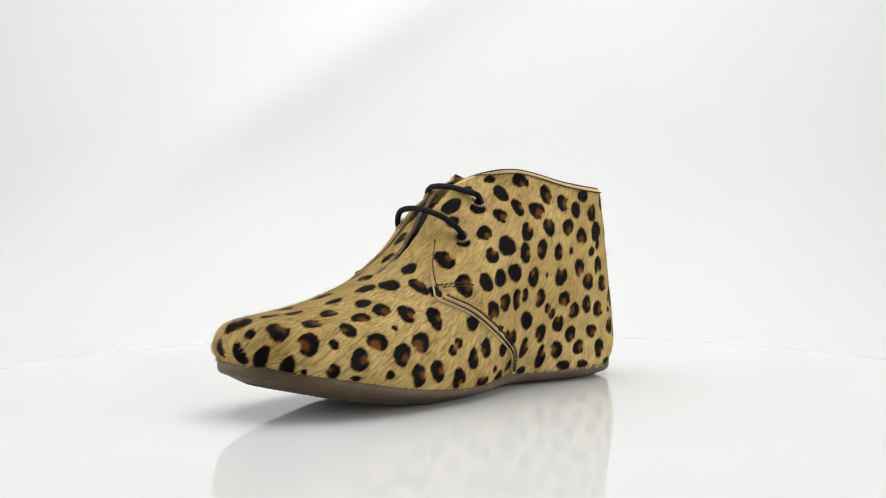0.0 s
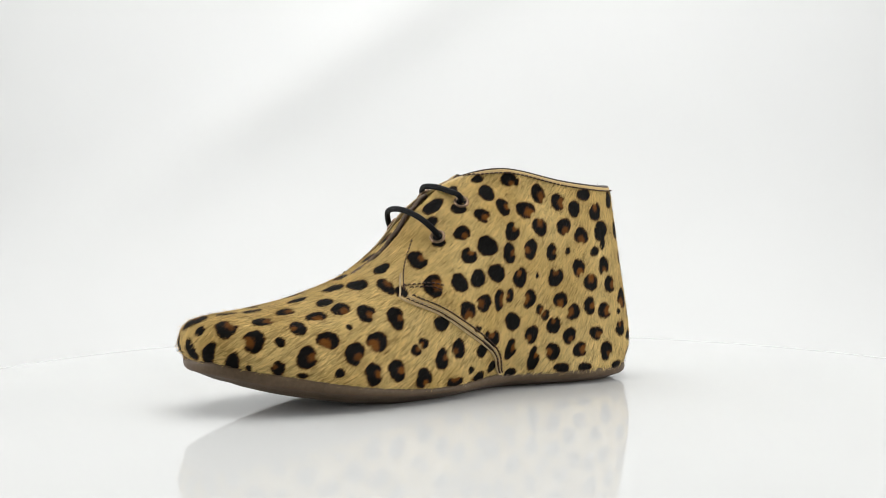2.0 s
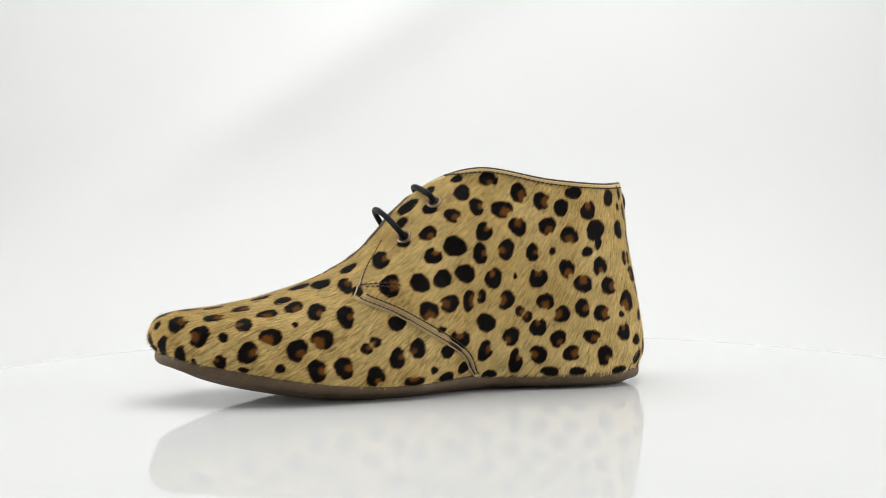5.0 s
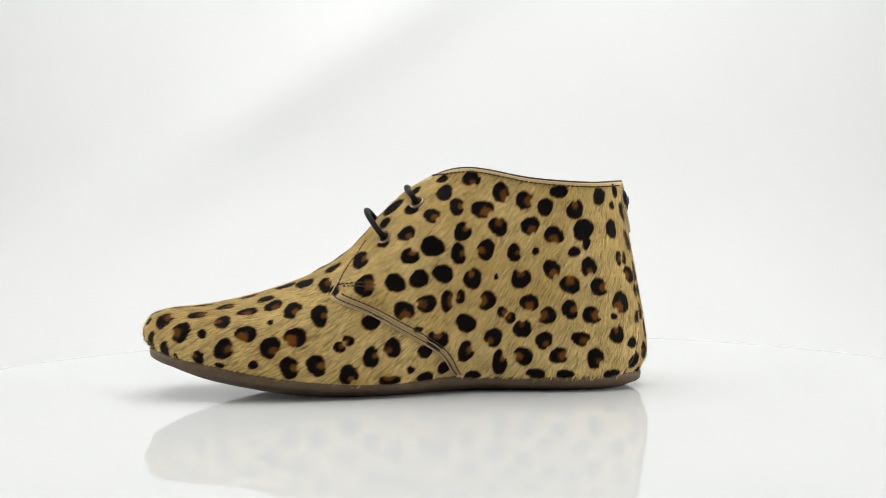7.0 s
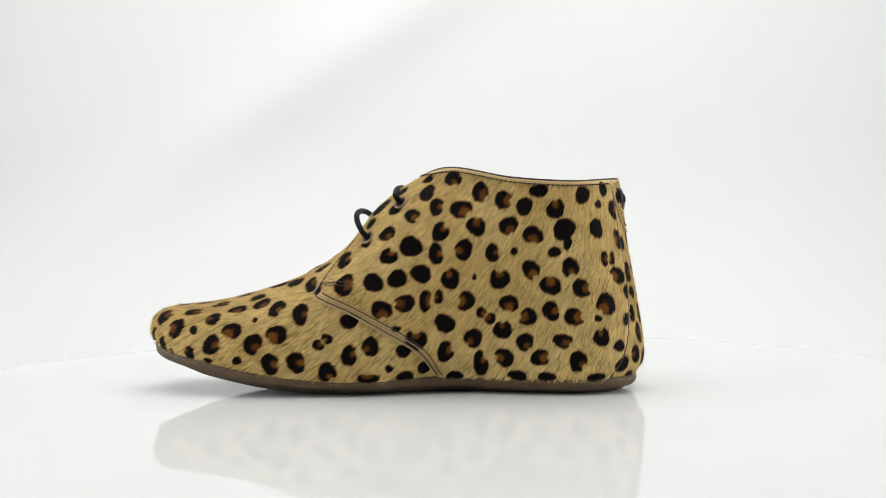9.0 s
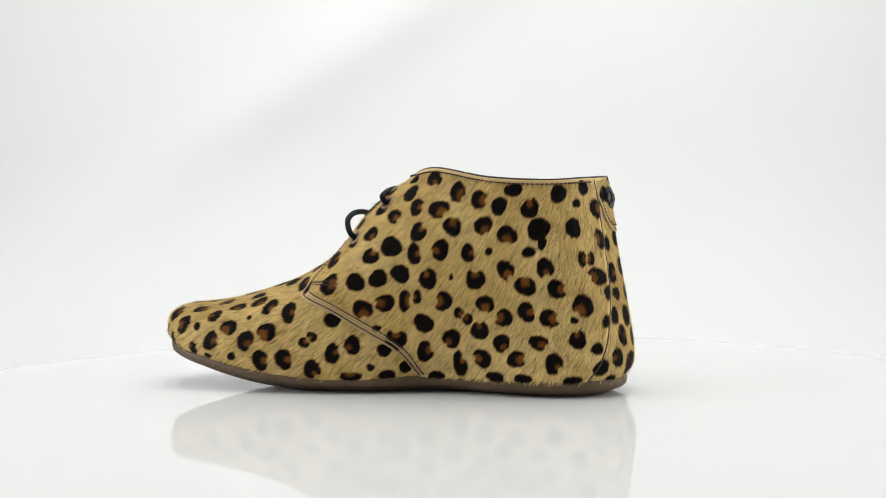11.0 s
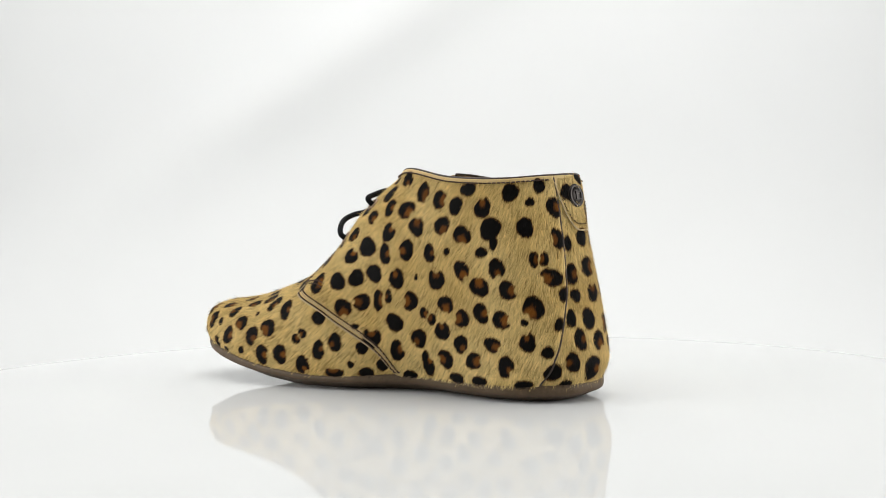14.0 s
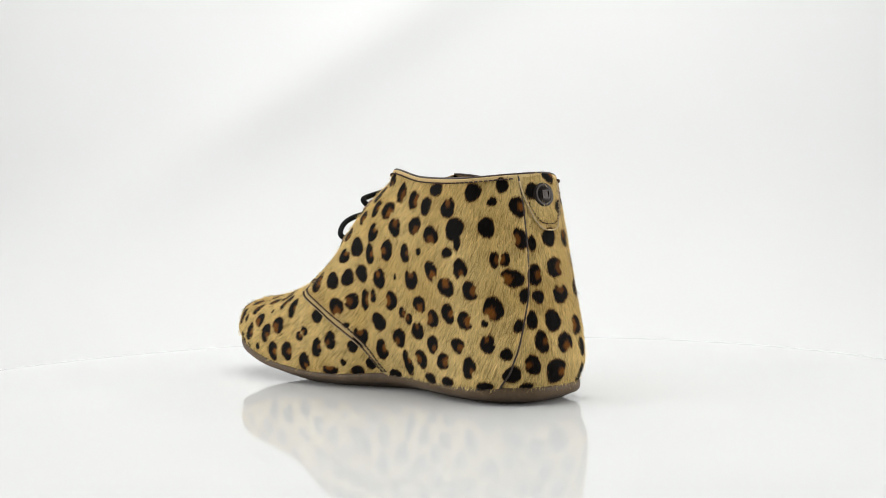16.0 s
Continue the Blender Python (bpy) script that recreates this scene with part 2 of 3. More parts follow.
PRINT_VAMP = [(0.192, 0.932, 4.9, 2.3, -1), (0.244, 0.836, 4.3, 3.5, 0), (0.279, 0.758, 4.6, 3.6, 270), (0.246, 0.658, 4.2, 4.1, 180), (0.279, 0.557, 5.0, 4.4, 225), (0.251, 0.397, 4.8, 5.0, 0), (0.309, 0.639, 1.4, 1.7, -1), (0.315, 0.776, 4.4, 4.5, 300), (0.279, 0.941, 4.6, 2.3, -1), (0.305, 0.849, 3.9, 3.5, -1), (0.337, 0.703, 4.5, 5.3, 320), (0.339, 0.936, 5.5, 2.9, -1), (0.365, 0.881, 4.9, 4.6, -1), (0.309, 0.461, 5.0, 5.0, 315), (0.339, 0.516, 5.0, 5.0, 215), (0.367, 0.612, 4.5, 5.4, 0), (0.289, 0.269, 2.6, 2.0, -1), (0.244, 0.114, 2.3, 1.6, -1)]
PRINT_VAMP_SIDE = [(0.333, 0.288, 4.8, 5.0, 0), (0.365, 0.32, 4.8, 5.0, 0), (0.393, 0.429, 2.8, 2.8, 30), (0.405, 0.452, 2.8, 2.5, 210), (0.405, 0.21, 5.0, 4.5, 300), (0.435, 0.356, 4.2, 4.8, 20), (0.465, 0.379, 4.5, 4.5, 215), (0.457, 0.082, 5.1, 3.0, 90), (0.387, 0.795, 3.4, 6.2, 30), (0.415, 0.89, 4.5, 3.5, -1), (0.507, 0.306, 4.0, 3.1, -1), (0.485, 0.192, 2.0, 1.8, -1), (0.503, 0.046, 4.8, 2.7, -1), (0.437, 0.498, 5.0, 3.4, -1), (0.531, 0.119, 3.3, 3.5, -1)]
PRINT_COLLAR = [(0.451, 0.79, 4.9, 5.6, 0), (0.515, 0.84, 3.3, 3.3, -1), (0.541, 0.89, 6.1, 4.3, -1), (0.585, 0.904, 3.2, 2.8, -1), (0.641, 0.941, 3.0, 2.6, -1), (0.621, 0.826, 4.3, 5.1, -1), (0.557, 0.795, 3.9, 3.5, -1), (0.577, 0.721, 3.9, 4.1, 320), (0.527, 0.699, 4.6, 3.7, 300), (0.491, 0.758, 3.5, 2.3, -1), (0.625, 0.74, 4.0, 4.6, 0), (0.679, 0.74, 5.3, 4.8, 320), (0.691, 0.932, 5.0, 3.8, 280), (0.719, 0.863, 3.9, 5.6, 320), (0.743, 0.845, 4.2, 4.8, 350), (0.764, 0.826, 4.2, 4.2, -1)]
PRINT_ANKLE = [(0.796, 0.936, 4.3, 3.4, -1), (0.804, 0.822, 4.4, 4.7, 90), (0.856, 0.913, 4.1, 4.2, -1), (0.617, 0.635, 4.5, 4.5, 45), (0.559, 0.607, 5.5, 5.4, -1), (0.517, 0.616, 5.0, 3.7, 60), (0.601, 0.571, 3.9, 5.0, 0), (0.661, 0.584, 4.5, 5.1, 190), (0.695, 0.671, 4.5, 4.8, 80), (0.735, 0.703, 4.5, 4.5, 290), (0.76, 0.68, 4.8, 4.5, 270), (0.804, 0.712, 5.5, 5.3, -1), (0.804, 0.653, 2.1, 3.4, -1), (0.784, 0.621, 3.1, 2.6, -1), (0.858, 0.708, 4.2, 4.6, -1), (0.709, 0.589, 3.6, 4.2, 0), (0.735, 0.607, 1.7, 2.0, -1)]
PRINT_MIDDLE = [(0.435, 0.648, 4.8, 6.2, 0), (0.481, 0.58, 4.8, 4.8, -1), (0.521, 0.539, 4.8, 4.5, -1), (0.565, 0.525, 4.8, 4.8, -1), (0.621, 0.502, 4.9, 4.8, 110), (0.673, 0.511, 1.1, 1.5, -1), (0.713, 0.516, 5.3, 4.8, 90), (0.752, 0.557, 4.2, 4.8, 300), (0.776, 0.516, 5.0, 4.8, 90), (0.804, 0.571, 4.5, 4.5, 280), (0.818, 0.511, 4.6, 4.5, 0), (0.487, 0.484, 4.8, 5.0, 280)]
PRINT_SIDE = [(0.523, 0.466, 4.9, 4.5, 180), (0.561, 0.452, 3.1, 5.7, 0), (0.591, 0.457, 2.4, 3.4, 180), (0.647, 0.443, 4.2, 5.0, 180), (0.721, 0.447, 4.5, 4.3, 270), (0.675, 0.411, 2.5, 2.9, 330), (0.689, 0.393, 2.5, 3.0, 150), (0.595, 0.379, 5.0, 4.7, -1), (0.707, 0.356, 5.0, 4.2, 90), (0.745, 0.411, 4.2, 4.6, 180), (0.776, 0.438, 4.2, 4.8, 0), (0.806, 0.425, 4.6, 4.5, 0)]
PRINT_BASE = [(0.527, 0.338, 5.8, 4.8, 90), (0.583, 0.247, 4.3, 5.3, 20), (0.651, 0.315, 4.8, 4.5, 225), (0.739, 0.306, 4.6, 4.2, 300), (0.792, 0.329, 4.6, 3.7, 330), (0.707, 0.196, 4.8, 4.6, 180), (0.663, 0.142, 4.0, 6.2, 45), (0.762, 0.21, 4.5, 4.2, 0), (0.814, 0.205, 4.6, 4.8, 320), (0.597, 0.018, 4.1, 2.9, -1), (0.731, 0.032, 4.5, 2.9, -1), (0.776, 0.027, 4.3, 2.5, -1), (0.848, 0.009, 3.8, 2.2, -1), (0.503, 0.406, 2.4, 1.4, -1), (0.393, 0.726, 2.7, 3.8, -1)]
PRINT_REAR = [(0.922, 0.808, 3.6, 5.0, 0), (0.916, 0.658, 3.6, 5.0, 180), (0.864, 0.594, 2.2, 3.9, 0), (0.882, 0.594, 2.2, 3.6, 180), (0.894, 0.543, 5.3, 4.2, 200), (0.916, 0.498, 2.5, 3.4, -1), (0.902, 0.416, 2.2, 3.4, -1), (0.878, 0.32, 2.8, 3.1, -1), (0.844, 0.361, 4.3, 4.2, 100), (0.892, 0.174, 4.5, 3.9, -1), (0.854, 0.027, 3.4, 2.2, -1), (0.856, 0.466, 4.8, 5.9, 230), (0.84, 0.425, 1.8, 1.7, -1), (0.88, 0.845, 2.2, 2.2, -1), (0.906, 0.945, 3.1, 3.4, -1)]
PRINT_HEEL = [(0.994, 0.671, 3.9, 4.5, -1), (1.003, 0.579, 5.2, 5.0, 0), (1.009, 0.512, 5.4, 4.5, 90), (0.976, 0.443, 4.6, 4.8, -1), (1.045, 0.418, 4.6, 5.0, 180), (0.948, 0.374, 3.5, 5.0, 0), (1.004, 0.381, 4.7, 5.0, 300), (1.056, 0.338, 3.5, 4.5, -1), (0.93, 0.26, 3.9, 4.5, 180), (0.98, 0.237, 5.9, 5.6, 0), (1.058, 0.107, 3.2, 6.2, -1), (0.942, 0.553, 3.4, 5.0, 0), (0.946, 0.498, 2.6, 3.4, -1), (0.93, 0.434, 2.5, 4.5, -1), (0.942, 0.644, 2.0, 3.6, -1), (0.964, 0.877, 3.3, 4.2, -1), (1.052, 0.796, 4.6, 4.1, -1), (0.924, 0.027, 3.4, 1.7, -1)]


def print_spots():
    rows = PRINT_TOE + PRINT_VAMP + PRINT_VAMP_SIDE + PRINT_COLLAR + PRINT_ANKLE + PRINT_MIDDLE + PRINT_SIDE + PRINT_BASE + PRINT_REAR + PRINT_HEEL
    places = [at(r[0], r[1])[0] for r in rows]
    rng = random.Random(7)
    rows = list(rows)
    # the side turned away carries the same print at the same spacing
    for _ in range(6000):
        a, h = rng.uniform(0.0, 2.0), rng.uniform(0.02, 0.99)
        if not (a > 1.07 and a < 1.98) and h < 0.93:
            continue
        if a < 1 and not (a < 0.38):
            continue
        q = at(a, h)[0]
        if min(np.linalg.norm(q - o) for o in places) > 0.0125:
            rows.append((a, h, rng.uniform(3.6, 4.9), rng.uniform(3.6, 4.9), rng.choice([-1, 0, 90, 180, 270, 320])))
            places.append(q)
    made = []
    for r, q in zip(rows, places):
        n = at(r[0], r[1])[1]
        right = np.array([1.0, 0, 0]) if abs(n[0]) < 0.8 else np.array([0, -np.sign(n[0]) * -1.0, 0])
        if n[1] > 0.35 and abs(n[0]) < 0.8:
            right = -right
        e1 = right - n * (right @ n)
        e1 /= np.linalg.norm(e1)
        e2 = np.cross(n, e1)
        made.append((q, n, e1, e2, r[2] / 1000, r[3] / 1000, r[4], rng.uniform(0, 6.28), rng.uniform(0, 6.28)))
    return made


SPOTS = print_spots()


def soft_step(x, a, b):
    t = np.clip((x - a) / (b - a), 0, 1)
    return t * t * (3 - 2 * t)


def coat_at(P):
    """How black and how brown the print is at points of the upper."""
    dark, brown = np.zeros(len(P)), np.zeros(len(P))
    for q, n, e1, e2, rx, ry, turn, p1, p2 in SPOTS:
        d = P - q
        near = np.flatnonzero((np.abs(d) < 1.7 * max(rx, ry)).all(1))
        if not len(near):
            continue
        x, y = d[near] @ e1 / rx, d[near] @ e2 / ry
        f = np.arctan2(y, x)
        r = np.hypot(x, y) / (1 + 0.08 * np.sin(2 * f + p1) + 0.05 * np.sin(3 * f + p2) + 0.025 * np.sin(7 * f + p1 * 2))
        k = 1 - soft_step(r, 0.95, 1.02)
        under = 1 - soft_step(r, 0.97, 1.05)
        if turn >= 0:
            # a brown heart off to one side, and a notch of pale hair that opens the ring there
            cx, cy = math.cos(math.radians(turn)), math.sin(math.radians(turn))
            size = 0.47 + 0.12 * math.sin(p1)
            heart = 1 - soft_step(np.hypot(x - 0.46 * cx, y - 0.46 * cy) * (1 + 0.18 * np.sin(4 * f + p2)), size * 0.55, size * 1.15)
            notch = 1 - soft_step(np.hypot(x - 1.16 * cx, y - 1.16 * cy), 0.34 + 0.1 * math.sin(p2), 0.50 + 0.1 * math.sin(p2))
            k = k * (1 - (0.80 + 0.18 * math.sin(p2 * 3)) * heart) * (1 - notch)
            under = under * (1 - 0.9 * notch)
        dark[near] = np.maximum(dark[near], k)
        brown[near] = np.maximum(brown[near], np.maximum(under, 0.13 * (1 - soft_step(r, 1.04, 1.2))))
    return dark, brown


def set_coat(me, P, tone, hairy):
    """Print, shade, and where the hair is left standing (1) or shaved to the skin (0)."""
    dark, brown = coat_at(P)
    at_ = me.attributes.new("coat", "FLOAT_COLOR", "POINT")
    at_.data.foreach_set("color", np.stack([dark, brown, tone, hairy], 1).ravel())


LOCK = 7   # hairs that cling together in a lock


def hair_on(name, P4, N4, count, parent, seed, stuff_label, length=0.0041):
    """Short hairs lying down towards the toe and the sole in fine locks, on the quads given by their corners (n, 4, 3)."""
    rng = np.random.default_rng(seed)
    area = np.linalg.norm(np.cross(P4[:, 2] - P4[:, 0], P4[:, 3] - P4[:, 1]), axis=1)
    locks = count // LOCK
    count = locks * LOCK
    pick = rng.choice(len(P4), locks, p=area / area.sum())
    u, v = rng.random((locks, 1)), rng.random((locks, 1))
    c, m = P4[pick], N4[pick]
    q = (c[:, 0] * (1 - u) + c[:, 1] * u) * (1 - v) + (c[:, 3] * (1 - u) + c[:, 2] * u) * v
    n = (m[:, 0] * (1 - u) + m[:, 1] * u) * (1 - v) + (m[:, 3] * (1 - u) + m[:, 2] * u) * v
    n /= np.linalg.norm(n, axis=1, keepdims=True)
    # flatter towards the toe, steeper towards the heel, with slow swirls and a little disorder
    lean = np.interp(q[:, :1], (-0.15, -0.07, -0.02, 0.04, 0.085), (1.9, 1.5, 1.05, 0.62, 0.30))
    swirl = 0.13 * np.sin(q[:, :1] * 110 + 2 * np.sin(q[:, 2:] * 80)) + 0.11 * rng.standard_normal((locks, 1))
    flow = np.concatenate([-lean + 0.6 * swirl, 0.08 * rng.standard_normal((locks, 1)), -1 + 0 * lean], 1)
    flow -= n * (flow * n).sum(1, keepdims=True)
    flow /= np.linalg.norm(flow, axis=1, keepdims=True)
    side = np.cross(n, flow)
    lock_tone = 0.15 * rng.standard_normal((locks, 1)) + 0.07 * np.sin(q[:, :1] * 300 + 3 * np.sin(q[:, 2:] * 170 + q[:, 1:2] * 90))
    lock_lift = rng.random((locks, 1))
    lock_bend = 0.07 * rng.standard_normal((locks, 1))
    q, n, flow, side, lock_tone, lock_lift, lock_bend = (np.repeat(z, LOCK, 0) for z in (q, n, flow, side, lock_tone, lock_lift, lock_bend))
    off = 0.00030 * rng.standard_normal((count, 1))
    slip = 0.0009 * rng.standard_normal((count, 1))
    L = length * rng.uniform(0.65, 1.2, (count, 1))
    wild = (rng.random((count, 1)) < np.interp(q[:, :1], (-0.15, -0.13, 0.08, 0.095), (0.14, 0.05, 0.05, 0.11))) * rng.uniform(0.08, 0.5, (count, 1))
    w = 0.00008 * rng.uniform(0.7, 1.4, (count, 1))
    lie = 0.0001 + 0.00030 * lock_lift + 0.00025 * rng.random((count, 1))
    # hairs hang from below the topline and stop short over the sole
    back = np.interp(q[:, 2:], (0.016, 0.034, 0.085, 0.102), (0.72, 0.55, 0.50, 0.12))
    # five places along each hair, root to tip; the tips of a lock draw together
    steps = ((0.0, -0.4), (0.25, 0.9), (0.5, 1.1), (0.75, 1.1), (1.0, 0.8))
    spine = [q + flow * (slip + L * (f - back)) + side * (off * (1 - 0.6 * f) + lock_bend * L * f * f) + n * (lie * up + wild * L * f * f) for f, up in steps]
    V = np.stack([z for k in range(4) for z in (spine[k] - side * w * (1 - 0.1 * k), spine[k] + side * w * (1 - 0.1 * k))] + [spine[4]], 1).reshape(-1, 3)
    i = np.arange(count) * 9
    loops = np.concatenate([np.stack([i + k, i + k + 2, i + k + 3, i + k + 1], 1).ravel() for k in (0, 2, 4)])
    tri = np.stack([i + 6, i + 8, i + 7], 1).ravel()
    me = bpy.data.meshes.new(name)
    me.vertices.add(len(V))
    me.vertices.foreach_set("co", V.ravel())
    me.loops.add(len(loops) + len(tri))
    me.loops.foreach_set("vertex_index", np.concatenate([loops, tri]))
    me.polygons.add(4 * count)
    me.polygons.foreach_set("loop_start", np.concatenate([np.arange(3 * count) * 4, len(loops) + np.arange(count) * 3]))
    me.update(calc_edges=True)
    me.validate()
    me.polygons.foreach_set("use_smooth", np.ones(4 * count, bool))
    tone = np.clip(0.5 + lock_tone[:, 0] + 0.11 * rng.standard_normal(count), 0, 1)
    # the print as each place along the hair meets it, a little frayed along the lie
    fray = flow * 0.00022 * rng.standard_normal((count, 1))
    col = np.ones((count, 9, 4))
    for where, slots in zip(spine, ((0, 1), (2, 3), (4, 5), (6, 7), (8,))):
        dark, brown = coat_at(where + fray)
        for k in slots:
            col[:, k, :3] = np.stack([dark, brown, tone], 1)
    at_ = me.attributes.new("coat", "FLOAT_COLOR", "POINT")
    at_.data.foreach_set("color", col.ravel())
    me.materials.append(COAT)
    ob = new(name, me)
    ob.parent = parent
    return tagged(ob, stuff_label, kind="stuff")


def coat_panel(name, A, H, lift, parent, label, hairs, seed, keep=None, skirt=0.0014, merge=False, bare=None, skin=0.5):
    """A panel of hair-on leather over the grid of places A, H, with a turned-down cut edge and its hair."""
    P, N = at(A, H, np.full(A.shape, lift))
    r, c = A.shape
    idx = np.arange(r * c).reshape(r, c)
    quads = np.stack([idx[:-1, :-1], idx[1:, :-1], idx[1:, 1:], idx[:-1, 1:]], -1).reshape(-1, 4)
    if keep is not None:
        quads = quads[keep[quads].all(1)]
    verts, norms = P.reshape(-1, 3), N.reshape(-1, 3)
    faces = [tuple(q) for q in quads.tolist()]
    if skirt and keep is None:
        ring = np.concatenate([idx[:-1, 0], idx[-1, :-1], idx[:0:-1, -1], idx[0, :0:-1]])
        low = verts[ring] - norms[ring] * skirt
        k0, n = len(verts), len(ring)
        verts = np.vstack([verts, low])
        faces += [(int(ring[i]), k0 + i, k0 + (i + 1) % n, int(ring[(i + 1) % n])) for i in range(n)]
    ob = mesh_part(name, verts, faces, COAT, parent, label)
    # skin under standing hair is darkened as painted shade between the locks
    tone, hairy = np.full(len(verts), 0.22), np.ones(len(verts))
    if bare is not None:
        tone[:r * c][bare.ravel()] = 0.58
        hairy[:r * c] = np.where(bare, skin, 1.0).ravel()
        quads = quads[~bare.ravel()[quads].any(1)]
    set_coat(ob.data, verts, tone, hairy)
    if merge:
        bm = bmesh.new()
        bm.from_mesh(ob.data)
        bmesh.ops.remove_doubles(bm, verts=bm.verts, dist=2e-5)
        bm.to_mesh(ob.data)
        bm.free()
    hair_on("hair", P.reshape(-1, 3)[quads], N.reshape(-1, 3)[quads], hairs, ob, seed, "short lying tan hair with dark printed rosettes")
    return ob


def vamp(shoe):
    a1 = np.linspace(0.0, 0.60, 200)
    h1 = np.linspace(0.0, 1.0, 100)
    rows = [(h, 1) for h in h1] + [(h, -1) for h in h1[-2::-1]]
    A = np.array([[s * a for h, s in rows] for a in a1])
    H = np.array([[h for h, s in rows] for a in a1])
    edge = front_at(H)
    # the facing stands open along the instep
    gap = np.where(A > 0, 1.01 - 0.2 * np.clip(np.abs(A) - 0.385, 0, 0.125), 1.01 - 0.45 * np.clip(np.abs(A) - 0.385, 0, 0.125))
    keep = ((H < gap) & (np.abs(A) < np.minimum(edge + 0.035, np.where(H > 0.72, np.where(A > 0, 0.60, 0.518), 0.6)))).ravel()
    return coat_panel("vamp", A, H, 0.0, shoe, "tan calf-hair vamp printed with dark rosettes", 100000, 3, keep=keep, merge=True)


def quarter(shoe, side):
    h = np.concatenate([np.linspace(0, 0.7, 84), np.linspace(0.71, 1.0, 50)])
    s = np.linspace(0, 1, 170)
    Hg, Sg = np.meshgrid(h, s, indexing="ij")
    Ag = front_at(Hg, side) + (back_at(Hg) - front_at(Hg, side)) * Sg
    if side < 0:
        Ag, Hg = (2 - Ag)[:, ::-1], Hg
    # rows run upwards, columns from front to back
    # hair is shaved off along the stitched edges
    a = np.where(Ag > 1, 2 - Ag, Ag)
    bare = (Hg > 0.979) | ((a < front_at(Hg) + 0.018) & (Hg < 0.73)) | ((a < front_at(Hg) + 0.012) & (Hg < 0.80)) | (a > back_at(Hg) - 0.004)
    return coat_panel("quarter", Ag.T, Hg.T, 0.0011, shoe, "tan calf-hair quarter printed with dark rosettes", 140000 if side > 0 else 30000, 5 + side, bare=bare.T, skin=np.where(Hg > 0.979, 0.35, 0.65).T)


def heel_strip(shoe):
    h = np.linspace(0, 1, 110)
    s = np.linspace(-1, 1, 60)
    Hg, Sg = np.meshgrid(h, s, indexing="ij")
    Ag = 1 + Sg * (1 - back_at(Hg) + 0.006)
    return coat_panel("heel_strip", Ag.T, Hg.T, 0.0003, shoe, "tan calf-hair back strip printed with dark rosettes", 36000, 9, bare=((Hg > 0.96) | (np.abs(Sg) > 0.94) | ((Hg > 0.74) & (np.abs(Ag - 1) < 0.054))).T)


def heel_tab(shoe):
    s = np.linspace(-1, 1, 40)
    k = np.linspace(0, 1, 40)
    Sg, Kg = np.meshgrid(s, k, indexing="ij")
    low = 0.985 - 0.283 * np.sqrt(np.clip(1 - np.abs(Sg) ** 3.6, 0, 1))
    Hg = low + (1.0 - low) * Kg
    Ag = 1 + 0.06 * Sg
    ob = coat_panel("heel_tab", Ag, Hg, 0.0008, shoe, "small rounded calf-hair heel tab", 4500, 12, skirt=0.002, bare=(Kg < 0.06) | (Kg > 0.9) | (np.abs(Sg) > 0.86))
    rim_s = np.linspace(-0.999, 0.999, 60)
    rim, n = at(1 + 0.0605 * rim_s, 0.98 - 0.283 * np.sqrt(1 - np.abs(rim_s) ** 3.6), np.full(60, 0.0014))
    mesh_part("raw_edge", *tube(rim, 0.0004, 6), EDGE, ob, "pale cut leather edge")
    st = np.linspace(-0.93, 0.93, 60)
    stitch_row(ob, 1 + 0.056 * st, 0.982 - 0.262 * np.sqrt(1 - np.abs(st) ** 3.6), 0.0014, 0.0019, 0.0010, 0.00022)
    # the snap button: dished ring, domed cap and a raised oblong mark
    c, n = at(0.991, 0.838, 0.0010)
    n = Vector(n)
    frame_m = Matrix.Translation(Vector(c)) @ n.to_track_quat("Z", "Y").to_matrix().to_4x4()
    prof = [(0.0054, -0.001), (0.0056, 0.0003), (0.0052, 0.0008), (0.0047, 0.0010), (0.0043, 0.0008), (0.0039, 0.0011), (0.003, 0.0015), (0.0015, 0.0017), (0.0, 0.0018)]
    nseg = 36
    verts, faces = [], []
    for r, z in prof:
        for i in range(nseg):
            t = 2 * math.pi * i / nseg
            verts.append(frame_m @ Vector((r * math.cos(t), r * math.sin(t), z)))
    for j in range(len(prof) - 1):
        for i in range(nseg):
            faces.append((j * nseg + i, j * nseg + (i + 1) % nseg, (j + 1) * nseg + (i + 1) % nseg, (j + 1) * nseg + i))
    button = mesh_part("snap_button", verts, faces, GUN, ob, "dark gunmetal snap button")
    bm = bmesh.new()
    for x0, x1, y0, y1 in ((-0.0021, 0.0021, 0.0014, 0.0019), (-0.0021, 0.0021, -0.0019, -0.0014), (-0.0021, -0.0016, -0.0014, 0.0014), (0.0016, 0.0021, -0.0014, 0.0014)):
        q = bmesh.ops.create_cube(bm, size=1.0)["verts"]
        bmesh.ops.scale(bm, vec=(x1 - x0, y1 - y0, 0.0009), verts=q)
        bmesh.ops.translate(bm, vec=((x0 + x1) / 2, (y0 + y1) / 2, 0.0016), verts=q)
    bmesh.ops.transform(bm, matrix=frame_m, verts=bm.verts)
    part("embossed_mark", bm, GUN, button, "raised oblong outline", smooth=False)


